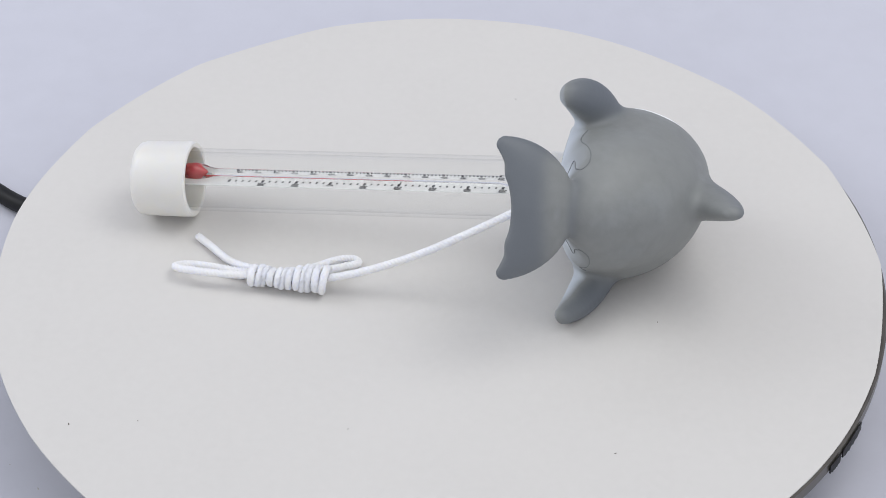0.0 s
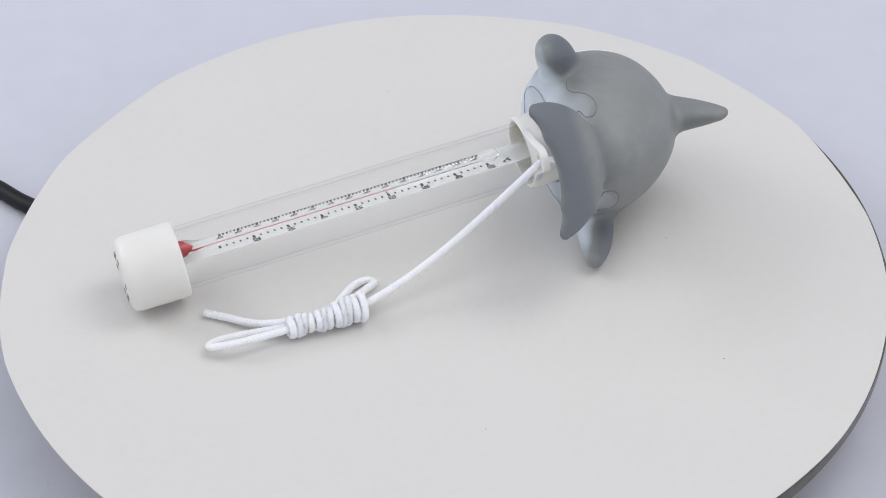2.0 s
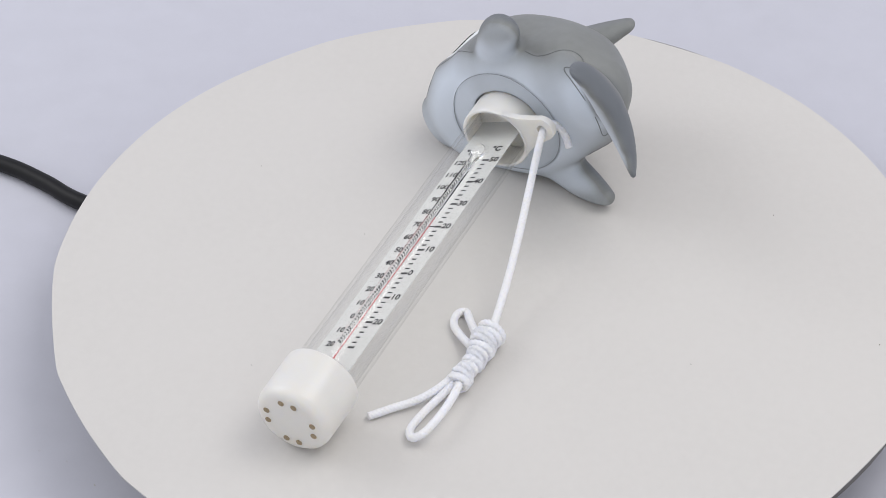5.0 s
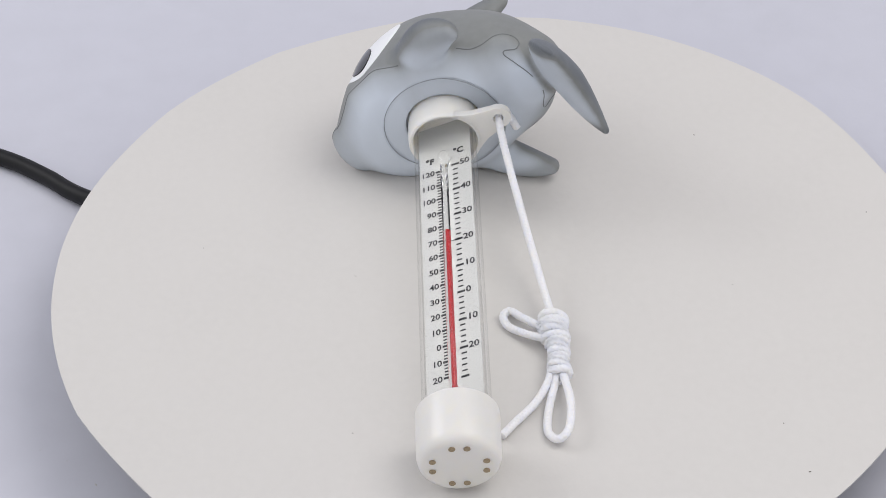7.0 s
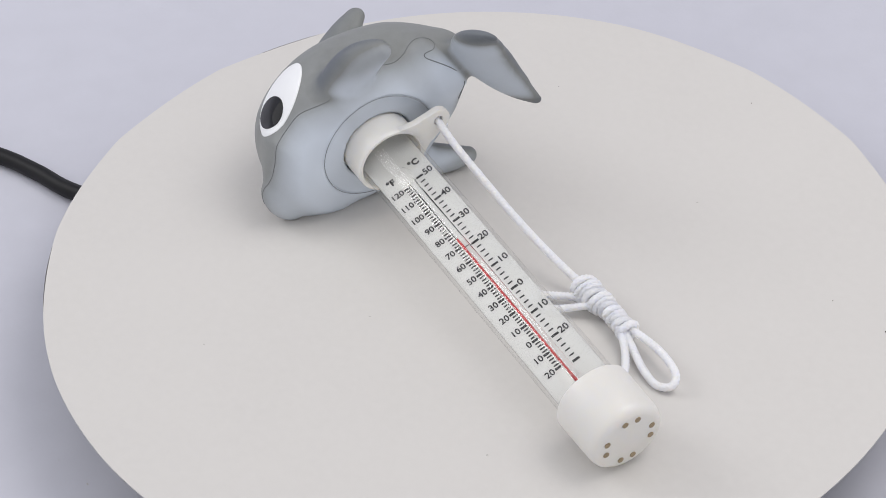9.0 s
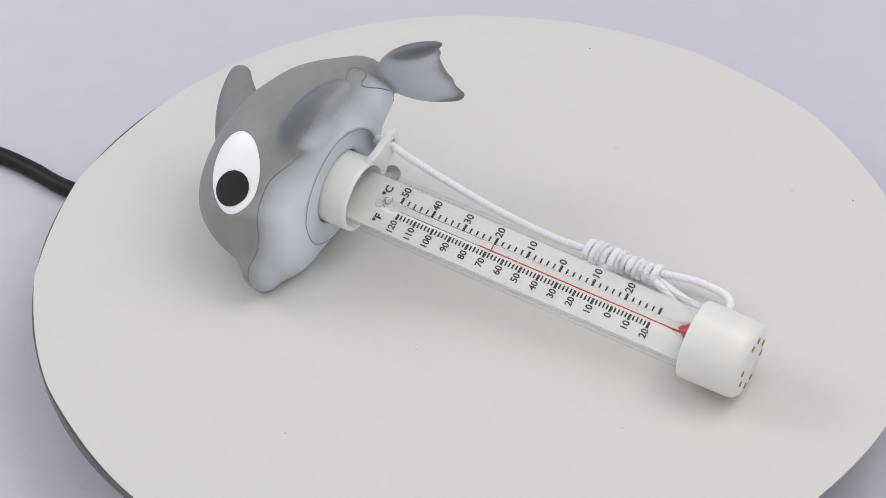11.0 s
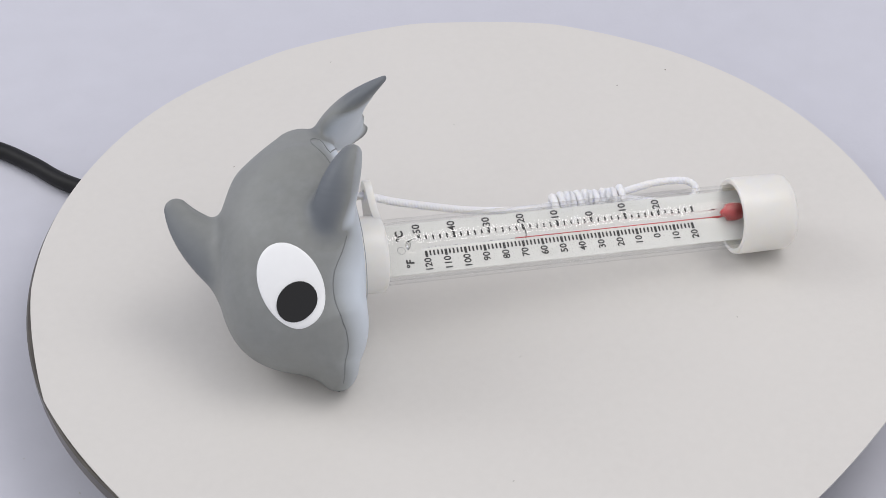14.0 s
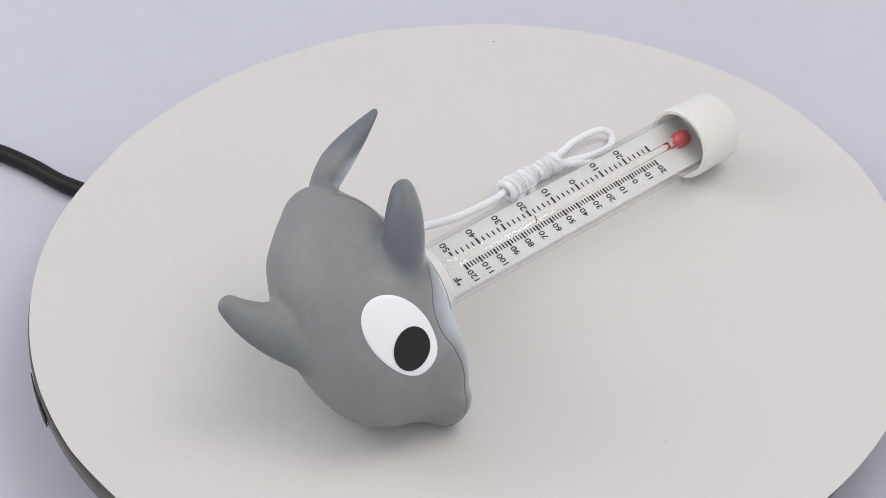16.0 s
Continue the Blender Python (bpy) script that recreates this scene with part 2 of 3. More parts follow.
def cable():
    pts = [(-0.08, 0.035, TABLE_Z + 0.010), (-0.115, 0.052, TABLE_Z + 0.007), (-0.155, 0.0750, TABLE_Z + 0.004), (-0.172, 0.0885, TABLE_Z + 0.0035),
           (-0.192, 0.1010, TABLE_Z + 0.0035), (-0.24, 0.122, TABLE_Z + 0.0035), (-0.34, 0.17, TABLE_Z + 0.0035), (-0.6, 0.25, TABLE_Z + 0.0035)]
    return braid(pts, 0.0033, step=0.004, around=16, lay=1.0, depth=0.0)


power_cable = part("power_cable", cable(), M_BLACK, turntable, "black power cable lying on the sheet")

# ---------------------------------------------------------------- pool thermometer
# Its own space: x along the tube towards the float, z up, origin on the card below the tube's 0 degree mark.
TILT = 5.27
AXIS = Vector((0.0, 0.0030, 0.0202))
TUBE = Matrix.Translation(AXIS) @ Matrix.Rotation(radians(-TILT), 4, "Y")   # x: u, along the tube
U = (TUBE.to_3x3() @ Vector((1, 0, 0)))
ROLL = 30.0
LAT = Vector((0, math.sin(radians(ROLL)), math.cos(radians(ROLL))))
LAT = (LAT - U * U.dot(LAT)).normalized()
FWD = LAT.cross(U).normalized()
if FWD.y < 0:
    FWD = -FWD
FLOAT_M = Matrix(((U.x, FWD.x, LAT.x, AXIS.x), (U.y, FWD.y, LAT.y, AXIS.y), (U.z, FWD.z, LAT.z, AXIS.z), (0, 0, 0, 1)))
A_UFL = np.array([[U.x, FWD.x, LAT.x], [U.y, FWD.y, LAT.y], [U.z, FWD.z, LAT.z]])

thermo = tagged(new("pool_thermometer"), "dolphin-shaped pool thermometer with clear tube and white cord, lying down", "thermometer")

# ---- the float: one moulded skin, worked out as a blend of ellipsoids and tapered limbs; millimetres in (u, forward, lateral)


def limb(p, a, b, ra, rb, flat=None, amount=1.0):
    """A tapered capsule, flattened along the way 'flat'."""
    a, b = np.array(a, float), np.array(b, float)
    q = p - a
    if flat is not None:
        n = np.array(flat, float)
        n /= np.linalg.norm(n)
        q = q + np.outer(q @ n, n) * (amount - 1)
        ab = b - a
        ab = ab + n * (ab @ n) * (amount - 1)
    else:
        ab = b - a
    h = np.clip(q @ ab / (ab @ ab), 0, 1)
    d = np.linalg.norm(q - np.outer(h, ab), axis=1) - (ra + (rb - ra) * h)
    return d / (1 + 0.35 * (amount - 1))


def smin(a, b, k):
    h = np.clip(0.5 + 0.5 * (b - a) / k, 0, 1)
    return b + (a - b) * h - k * h * (1 - h)


def stations(x, v):
    """A smooth run of values over five even stations from tail (-1) to snout (1)."""
    v = np.asarray(v, float)
    m = np.gradient(v)
    s = np.clip((x + 1) * 2, 0, 3.9999)
    i = s.astype(int)
    t = s - i
    return (2 * t ** 3 - 3 * t * t + 1) * v[i] + (t ** 3 - 2 * t * t + t) * m[i] + (-2 * t ** 3 + 3 * t * t) * v[i + 1] + (t ** 3 - t * t) * m[i + 1]


MID_F, HALF_F = -1.33, 39.18                        # the trunk's middle and half length
SPINE_U = (95.04, 95.35, 96.23, 97.3, 96.59)        # its widest line
BACK_H = (29.05, 32.1, 31.76, 34.53, 43.21)       # height of the back over that line
BELLY_H = (13.82, 16.09, 16.96, 17.29, 25.05)      # depth of the belly under it
FLANK_W = (36.03, 26.57, 29.0, 28.1, 27.5)       # half width


def body_only(p):
    p = p - np.outer(-0.84 + 0.069 * np.clip(p[:, 0] - 100, 0, 30), (0, 0, 1))   # the toy leans a little to one side
    x = np.clip((p[:, 1] - MID_F) / HALF_F, -1, 1)
    du = p[:, 0] - stations(x, SPINE_U)
    hu = np.where(du > 0, stations(x, BACK_H), stations(x, BELLY_H))
    w = stations(x, FLANK_W)
    n = np.where(du > 0, 2.06, 2.54)                # the belly is squarer than the back
    q = np.stack([np.abs(du) / hu, np.abs(p[:, 1] - MID_F) / HALF_F, np.abs(p[:, 2]) / w], 1)
    k0 = np.hypot((q[:, 0] ** n + q[:, 2] ** n + 1e-12) ** (1 / n), q[:, 1])
    k1 = np.sqrt((q[:, 0] / hu) ** 2 + (q[:, 1] / HALF_F) ** 2 + (q[:, 2] / w) ** 2) + 1e-9
    m = k0 * (k0 - 1) / k1
    m = smin(m, limb(p, (96.24, 26.99, 0), (93.78, 38.14, 0), 11.09, 5.8, (0, 0, 1), 0.53), 5.5)      # snout
    return smin(m, limb(p, (108.17, -24.76, 0), (94.1, -34.26, 0), 10.38, 12.0, (0, 0, 1), 1.04), 6)    # tail stock


def fin(p, root, bend, tip, rad, flat, amount, runs=16):
    """A fin along a bent line, with radii at root, bend and tip, flattened along the way 'flat'."""
    n = np.array(flat, float)
    n /= np.linalg.norm(n)
    sq = np.eye(3) + np.outer(n, n) * (amount - 1)
    mix = lambda t, a, b, c: (1 - t) ** 2 * np.array(a, float) + 2 * t * (1 - t) * np.array(b, float) + t * t * np.array(c, float)
    hub = (np.array(root, float) + np.array(tip, float)) / 2
    reach = max(np.linalg.norm(np.array(v) - hub) for v in (root, bend, tip)) + max(rad) + 9
    out = np.linalg.norm(p - hub, axis=1) - reach + 9       # far off, the distance to a ball round it will do
    near = out < 9
    q, d = p[near] @ sq, None
    for k in range(runs):
        c0, c1 = (sq @ mix(t / runs, root, bend, tip) for t in (k, k + 1))
        r0, r1 = (mix(t / runs, *rad) for t in (k, k + 1))
        ab, w = c1 - c0, q - c0
        h = np.clip(w @ ab / (ab @ ab), 0, 1)
        e = np.linalg.norm(w - h[:, None] * ab, axis=1) - (r0 + (r1 - r0) * h)
        d = e if d is None else np.minimum(d, e)
    out[near] = d / (1 + 0.35 * (amount - 1))
    return out


def fluke_only(p):
    q = p.copy()
    q[:, 2] = np.abs(p[:, 2] - 1.16)
    q[:, 1] = p[:, 1] - (-44.95 - (85 - p[:, 0]) * 0.53 + 1.85 * (q[:, 2] / 20) ** 2)
    d = fin(q, (80.49, 0, -2.75), (80.6, 0, 12.57), (68.53, 0, 20.44), (9.92, 9.04, 2.5), (0, 1, 0), 1.67)
    edge = fin(q, (78.0, 0, 3.0), (76.0, 0, 8.5), (73.2, 0, 11.5), (6.4, 5.4, 4.4), (0, 1, 0), 1.67)      # the fuller middle of each lobe
    return smin(d, edge, 1.5)


# side; root, bend, tip; radii there; the flat way; how flat
FLIPPERS = ((1, (94.63, 0.79, 18.49), (91.53, -11.07, 33.0), (85.45, -21.04, 34.13), (7.19, 9.63, 4.42), (-0.62, 0.68, -0.03), 1.25),
            (-1, (94.66, 1.58, 19.73), (90.31, -8.53, 35.17), (83.62, -21.66, 38.51), (6.51, 7.74, 3.14), (-0.53, 0.75, 0.16), 0.99))


def flipper_only(p):
    d = []
    for side, *shape in FLIPPERS:
        q = p.copy()
        q[:, 2] *= side
        d.append(fin(q, *shape))
    return np.minimum(*d)


def dorsal_only(p):
    return fin(p, (116.78, 0.67, 0), (132.98, -10.45, -2.51), (137.52, -23.07, -2.5), (13.29, 8.58, 4.14), (0, 0, 1), 1.63)


SEAM_F = (-60, -43, -40.8, -38.2, -37.4, -35.2, -31.6, -27, -22.6, -18.3, -8, 2, 7, 14, 21, 27, 31, 35, 40, 46)
SEAM_U = (72, 76, 78.8, 82.4, 90.0, 93.1, 92.2, 89.6, 88.8, 90.2, 89.6, 89.2, 91.2, 95.0, 95.6, 94.0, 92.6, 92.2, 93.2, 93.6)


def seam(f):
    """Where the pale belly ends, as u over the forward way: level along the mouth, a lobe behind the flipper, down to the tail."""
    return np.interp(f, SEAM_F, SEAM_U)


def smooth01(x):
    x = np.clip(x, 0, 1)
    return x * x * (3 - 2 * x)


def float_sdf(p):
    b = body_only(p)
    ub = seam(p[:, 1])
    b = b - 0.22 * smooth01((ub - p[:, 0]) / 1.6 + 0.5)
    ring_r = np.hypot(p[:, 1], p[:, 2])
    pad = np.maximum(ring_r - 21.0, np.abs(p[:, 0] - 90.0) - 6.9)          # a flat seat round the collar, sunk below the belly's edge
    b = smin(b, pad, 1.2)
    b = -smin(-b, np.maximum(ring_r - 21.3, p[:, 0] - 83.1), 0.8)
    d = smin(b, fluke_only(p), 3.0)
    d = smin(d, flipper_only(p), 3.2)
    d = smin(d, dorsal_only(p), 4.0)
    hole = np.maximum(ring_r - 13.4, p[:, 0] - 86.0)
    d = np.maximum(d, -hole)
    z = AXIS.z * 1000 + p @ A_UFL[2]
    return np.maximum(d, 0.05 - z)


def surface_net(lo, hi, h, f):
    axes = [np.arange(a, b + h, h) for a, b in zip(lo, hi)]
    n = [len(a) for a in axes]
    g = np.stack(np.meshgrid(*axes, indexing="ij"), -1).reshape(-1, 3)
    v = np.concatenate([f(c) for c in np.array_split(g, 12)]).reshape(n)
    ins = v < 0
    nc = [k - 1 for k in n]
    cnt, pos = np.zeros(nc), np.zeros((*nc, 3))
    for ax in range(3):
        o = [k for k in range(3) if k != ax]
        for i in (0, 1):
            for j in (0, 1):
                s0 = [slice(0, k) for k in nc]
                s0[o[0]], s0[o[1]] = slice(i, i + nc[o[0]]), slice(j, j + nc[o[1]])
                s1 = list(s0)
                s1[ax] = slice(1, 1 + nc[ax])
                a, b = v[tuple(s0)], v[tuple(s1)]
                x = (a < 0) != (b < 0)
                t = np.where(x, a / np.where(x, a - b, 1), 0)
                cnt += x
                off = [0, 0, 0]
                off[o[0]], off[o[1]] = i, j
                for k in range(3):
                    pos[..., k] += np.where(x, t if k == ax else off[k], 0)
    act = cnt > 0
    idx = -np.ones(nc, int)
    idx[act] = np.arange(act.sum())
    cell = np.stack(np.nonzero(act), 1)
    verts = np.array(lo) + h * (cell + pos[act] / cnt[act][:, None])
    quads = []
    for ax in range(3):
        o = [(ax + 1) % 3, (ax + 2) % 3]
        s0 = [slice(1, k) for k in nc]
        s0[ax] = slice(0, nc[ax])
        s1 = list(s0)
        s1[ax] = slice(1, 1 + nc[ax])
        a, b = ins[tuple(s0)], ins[tuple(s1)]
        where = np.stack(np.nonzero(a != b), 1)
        flip = a[a != b]
        where[:, o[0]] += 1
        where[:, o[1]] += 1
        c = []
        for i, j in ((1, 1), (0, 1), (0, 0), (1, 0)):
            w = where.copy()
            w[:, o[0]] -= i
            w[:, o[1]] -= j
            c.append(idx[w[:, 0], w[:, 1], w[:, 2]])
        q = np.stack(c, 1)
        q[~flip] = q[~flip][:, ::-1]
        quads.append(q)
    return verts, np.concatenate(quads)


def gradient(p, f, e=0.12):
    g = np.stack([f(p + e * np.eye(3)[k]) - f(p - e * np.eye(3)[k]) for k in range(3)], 1) / (2 * e)
    return g, g / (np.linalg.norm(g, axis=1, keepdims=True) + 1e-9)


def ufl(p):
    """Millimetres in (u, forward, lateral) to metres in the thermometer's space."""
    return np.array(AXIS) + (p / 1000.0) @ A_UFL.T


def make_float():
    v, q = surface_net((60, -62, -48), (146, 50, 48), 0.66, float_sdf)
    for _ in range(2):
        g, _n = gradient(v, float_sdf)
        v = v - g * (float_sdf(v) / np.maximum((g * g).sum(1), 0.2))[:, None] * 0.8
    _g, nrm = gradient(v, float_sdf, 0.9)
    ds = np.stack([body_only(v), dorsal_only(v) - 0.2, flipper_only(v) - 0.2, fluke_only(v) - 0.2], 1)
    kind = ds.argmin(1)
    kind[(kind == 2) & (v[:, 2] < 0)] = 4
    # paint: pale below the seam, pale undersides of flippers and fluke
    belly = smooth01((seam(v[:, 1]) - v[:, 0]) / 6.0 + 0.40)
    under = smooth01((nrm @ np.array((-0.92, -0.15, 0.0))) * 1.1 + 0.25)
    tail = smooth01((nrm @ np.array((-0.35, 0.93, 0.0))) * 1.2 - 0.1) * smooth01((21.5 - np.abs(v[:, 2])) / 5)
    belly = belly * (1 - 0.6 * smooth01((-20 - v[:, 1]) / 8) * smooth01((v[:, 0] - 84) / 6))
    paint = np.where((kind == 2) | (kind == 4), np.maximum(under * 0.85 * (1 - 0.75 * smooth01((np.abs(v[:, 2] + 1.0) - 30) / 7)), belly * 0.3), np.where(kind == 3, tail * 0.8, np.where(kind == 1, 0.0, belly * (0.34 + 0.72 * smooth01((seam(v[:, 1]) - v[:, 0]) / 11)))))
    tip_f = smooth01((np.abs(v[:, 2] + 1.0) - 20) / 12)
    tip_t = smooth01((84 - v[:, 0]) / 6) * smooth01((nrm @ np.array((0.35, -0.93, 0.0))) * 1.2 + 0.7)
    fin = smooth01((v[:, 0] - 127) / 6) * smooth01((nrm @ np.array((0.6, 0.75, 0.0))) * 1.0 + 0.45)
    # contact shade in the fold between fluke and body, put into the colour
    crease_shade = np.exp(-((fluke_only(v) - body_only(v)) / 2.2) ** 2) * smooth01(nrm @ np.array((0.3, -0.9, 0)) + 0.3)
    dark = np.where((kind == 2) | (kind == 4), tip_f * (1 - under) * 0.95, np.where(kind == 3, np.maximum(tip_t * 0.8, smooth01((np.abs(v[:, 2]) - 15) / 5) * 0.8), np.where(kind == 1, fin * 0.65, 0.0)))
    dark = np.maximum(dark, crease_shade * 0.6)
    # likewise shade painted on the body round the flipper roots
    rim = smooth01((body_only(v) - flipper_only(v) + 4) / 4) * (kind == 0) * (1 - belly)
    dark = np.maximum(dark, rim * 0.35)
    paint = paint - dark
    for _ in range(6):   # airbrush and painted shade: soften over the neighbours
        acc, c = np.zeros(len(v)), np.zeros(len(v))
        for i in range(4):
            for j in (1, 2, 3):
                np.add.at(acc, q[:, i], paint[q[:, (i + j) % 4]])
                np.add.at(c, q[:, i], 1)
        soft = acc / np.maximum(c, 1)
        paint = np.where(kind == 0, 0.75 * paint + 0.25 * soft, soft)
    fk = np.where((kind[q] == kind[q][:, :1]).all(1), kind[q][:, 0], 0)
    w = ufl(v)
    wn = nrm @ A_UFL.T
    made = {}
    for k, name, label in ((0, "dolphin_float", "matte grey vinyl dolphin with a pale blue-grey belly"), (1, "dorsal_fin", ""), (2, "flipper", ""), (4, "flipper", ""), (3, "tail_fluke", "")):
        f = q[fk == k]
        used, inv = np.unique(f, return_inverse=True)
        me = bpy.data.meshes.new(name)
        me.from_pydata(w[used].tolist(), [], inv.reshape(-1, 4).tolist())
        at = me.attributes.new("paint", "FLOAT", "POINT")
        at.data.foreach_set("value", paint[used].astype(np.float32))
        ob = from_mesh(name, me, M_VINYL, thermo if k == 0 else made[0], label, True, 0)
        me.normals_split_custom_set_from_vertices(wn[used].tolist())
        made[k] = ob
    return made[0]


dolphin = make_float()


def skin_patch(name, centre, axes, lean, mat, lift, side, label="", egg=0.0):
    """A painted oval on the float's flank: laid on the skin, with a thin rounded edge."""
    n, m = 72, 10
    rows = [(k / m, lift) for k in range(m)] + [(1.0, lift), (1.012, lift * 0.5), (1.016, -0.4)]
    pts = []
    for s, up in rows:
        for k in range(n):
            a = 2 * math.pi * k / n
            e = 1 + egg * math.cos(a)
            f0, u0 = s * axes[0] * math.cos(a), s * axes[1] * math.sin(a) * e
            c, sn = math.cos(lean), math.sin(lean)
            pts.append((centre[0] + u0 * c + f0 * sn, centre[1] + f0 * c - u0 * sn, up))
    p = np.array(pts)
    a, b = np.zeros(len(p)), np.full(len(p), 45.0)
    for _ in range(30):
        mid = (a + b) / 2
        d = body_only(np.stack([p[:, 0], p[:, 1], mid], 1))
        a, b = np.where(d < 0, mid, a), np.where(d < 0, b, mid)
    x = np.stack([p[:, 0], p[:, 1], a], 1)
    _g, nn = gradient(x, body_only)
    x = x + nn * p[:, 2:3]
    x[:, 2] *= side
    w = ufl(x)
    faces = []
    for r in range(len(rows) - 1):
        for k in range(n):
            j = (k + 1) % n
            f = (r * n + k, r * n + j, (r + 1) * n + j, (r + 1) * n + k)
            faces.append(f if side > 0 else f[::-1])
    bm = bmesh.new()
    vs = [bm.verts.new(c) for c in w]
    for f in faces:
        bm.faces.new([vs[i] for i in f])
    bmesh.ops.remove_doubles(bm, verts=bm.verts, dist=1e-7)
    bmesh.ops.recalc_face_normals(bm, faces=bm.faces)
    return part(name, bm, mat, dolphin, label, True, 60)


skin_patch("eye", (108.6, 15.1), (13.5, 9.1), radians(-23.8), M_EYEWHITE, 0.22, 1, "white oval eye", 0.04)
skin_patch("pupil", (107.3, 20.5), (5.5, 6.3), radians(-14), M_PUPIL, 0.55, 1, "glossy black round pupil")


def mould_seam(way, side):
    """The fine groove line between the grey back and the pale belly; way: (u, forward)."""
    uf = np.array([(q.x, q.y) for q in spline([(u, f, 0) for u, f in way], 0.5)])
    a, b = np.zeros(len(uf)), np.full(len(uf), 50.0)
    for _ in range(30):
        mid = (a + b) / 2
        d = float_sdf(np.column_stack([uf, mid * side]))
        a, b = np.where(d < 0, mid, a), np.where(d < 0, b, mid)
    x = np.column_stack([uf, a * side])
    _g, nn = gradient(x, float_sdf)
    x = (x + nn * 0.04)[a > 0.6]
    pts = [Vector(q) for q in ufl(x)]
    return part("mould_seam", braid(pts, 0.00017, step=0.0006, around=8, depth=0.0), M_SEAM, dolphin, "dark hairline seam along the mouth and flank", True, 0)


for side in (1, -1):
    mould_seam([(93.8, 43.5), (93.4, 39), (92.2, 35), (92.6, 31), (94.2, 27), (95.6, 21), (95.0, 14), (91.2, 7), (89.0, 2)], side)
    mould_seam([(90.2, -18.3), (88.8, -22.6), (89.6, -27), (92.2, -31.6), (93.3, -34.2), (93.0, -36.6), (91.0, -37.6), (88.9, -36.2), (88.2, -33), (87.3, -31.9), (85.8, -33.7), (82.4, -37.6)], side)


def seat_groove():
    """The fine round groove at the rim of the collar's seat."""
    ang = np.linspace(0, 2 * math.pi, 121)
    f, l = 21.2 * np.cos(ang), 21.2 * np.sin(ang)
    a, b = np.full(121, 70.0), np.full(121, 92.0)
    for _ in range(30):
        mid = (a + b) / 2
        d = body_only(np.column_stack([mid, f, l]))
        a, b = np.where(d > 0, mid, a), np.where(d > 0, b, mid)
    pts = [Vector(q) for q in ufl(np.column_stack([np.minimum(a, 83.0) - 0.02, f, l]))]
    return part("seat_groove", braid(pts, 0.00013, step=0.0008, around=8, depth=0.0), M_GROOVE, dolphin, "", True, 0)


seat_groove()

# ---- tube, cap, collar
MM = 0.001


def tube_lathe(profile, steps=72):
    return lathe([(x * MM, r * MM) for x, r in profile], steps, TUBE)


tube = part("tube", tube_lathe([(-64, 9.7), (-64, 10.9), (88, 10.9), (88, 9.7), (-64, 9.7)], 96), M_TUBE, thermo, "clear acrylic tube", True, 40)
tube.visible_shadow = False
cap_part = part("end_cap", tube_lathe([(-62, 0), (-62, 10.95), (-50.3, 11.05), (-49.6, 11.3), (-49.4, 12.6), (-49.9, 13.1), (-52, 13.2), (-66.5, 13.0), (-68.4, 12.5), (-69.5, 11.3), (-69.8, 9.8), (-69.9, 0)]), M_PLASTIC, thermo, "glossy white plastic end cap with small vent holes")
for q in range(4):
    for s in (-1, 1):
        ang = radians(90 * q + 15.5 * s)
        bm = lathe([(-0.00012, 0), (-0.00012, 0.00098), (-0.0001, 0.00106), (0.0006, 0.00106)], 18, TUBE @ Matrix.Translation((-0.0699, 0.0085 * math.cos(ang), 0.0085 * math.sin(ang))))
        part("vent_hole", bm, M_HOLE, cap_part, "small brownish vent hole")
collar = part("collar", tube_lathe([(83.4, 0), (83.4, 11.2), (74.0, 11.2), (73.4, 11.5), (73.3, 12.3), (73.8, 12.75), (75, 12.8), (90, 12.8), (90, 0)]), M_PLASTIC, thermo, "white plastic collar with an eyelet lug")


def lug():
    """The eyelet lug: a flat tongue from the collar towards the tail, with a hole for the cord."""
    n = 28
    hole_f, end_r, hole_r = -21.2, 4.6, 1.9
    bm = bmesh.new()
    outer, inner = [], []
    for k in range(n + 1):
        a = math.pi / 2 + math.pi * k / n          # rounded end
        outer.append((hole_f + end_r * math.cos(a), end_r * math.sin(a)))
    outer = [(-8.5, 9.4), (-14.0, 6.3)] + outer + [(-14.0, -6.3), (-8.5, -9.4)]
    outer += [(-10.9, -5.5), (-12.0, 0.0), (-10.9, 5.5)]
    m = len(outer)
    for f, l in outer:
        a = math.atan2(l, f - hole_f)
        inner.append((hole_f + hole_r * math.cos(a), hole_r * math.sin(a)))
    lay = {}
    for z, inset in ((73.4, 0.35), (73.75, 0.0), (75.6, 0.0), (75.9, 0.35)):
        lay[z] = [(Vector((z, f + (hole_f + 5 - f) * 0.02 * inset, l * (1 - 0.05 * inset)))) for f, l in outer]
    zs = list(lay)
    rings = [[bm.verts.new(FLOAT_M @ (p * MM)) for p in lay[z]] for z in zs]
    hi = [bm.verts.new(FLOAT_M @ (Vector((zs[0], f, l)) * MM)) for f, l in inner]
    lo = [bm.verts.new(FLOAT_M @ (Vector((zs[-1], f, l)) * MM)) for f, l in inner]
    rings = [hi] + rings + [lo, hi]
    for a, b in zip(rings, rings[1:]):
        for k in range(m):
            j = (k + 1) % m
            bm.faces.new((a[k], a[j], b[j], b[k]))
    bmesh.ops.recalc_face_normals(bm, faces=bm.faces)
    return bm


part("eyelet_lug", lug(), M_PLASTIC, collar)

# ---- scale card, its print, and the spirit capillary in front of it
CARD_TILT = 22.0
CR = Vector((0, -math.cos(radians(CARD_TILT)), math.sin(radians(CARD_TILT))))
CR = (CR - U * CR.dot(U)).normalized()
CN = CR.cross(U).normalized()
CARD_O = AXIS + CN * 0.0010
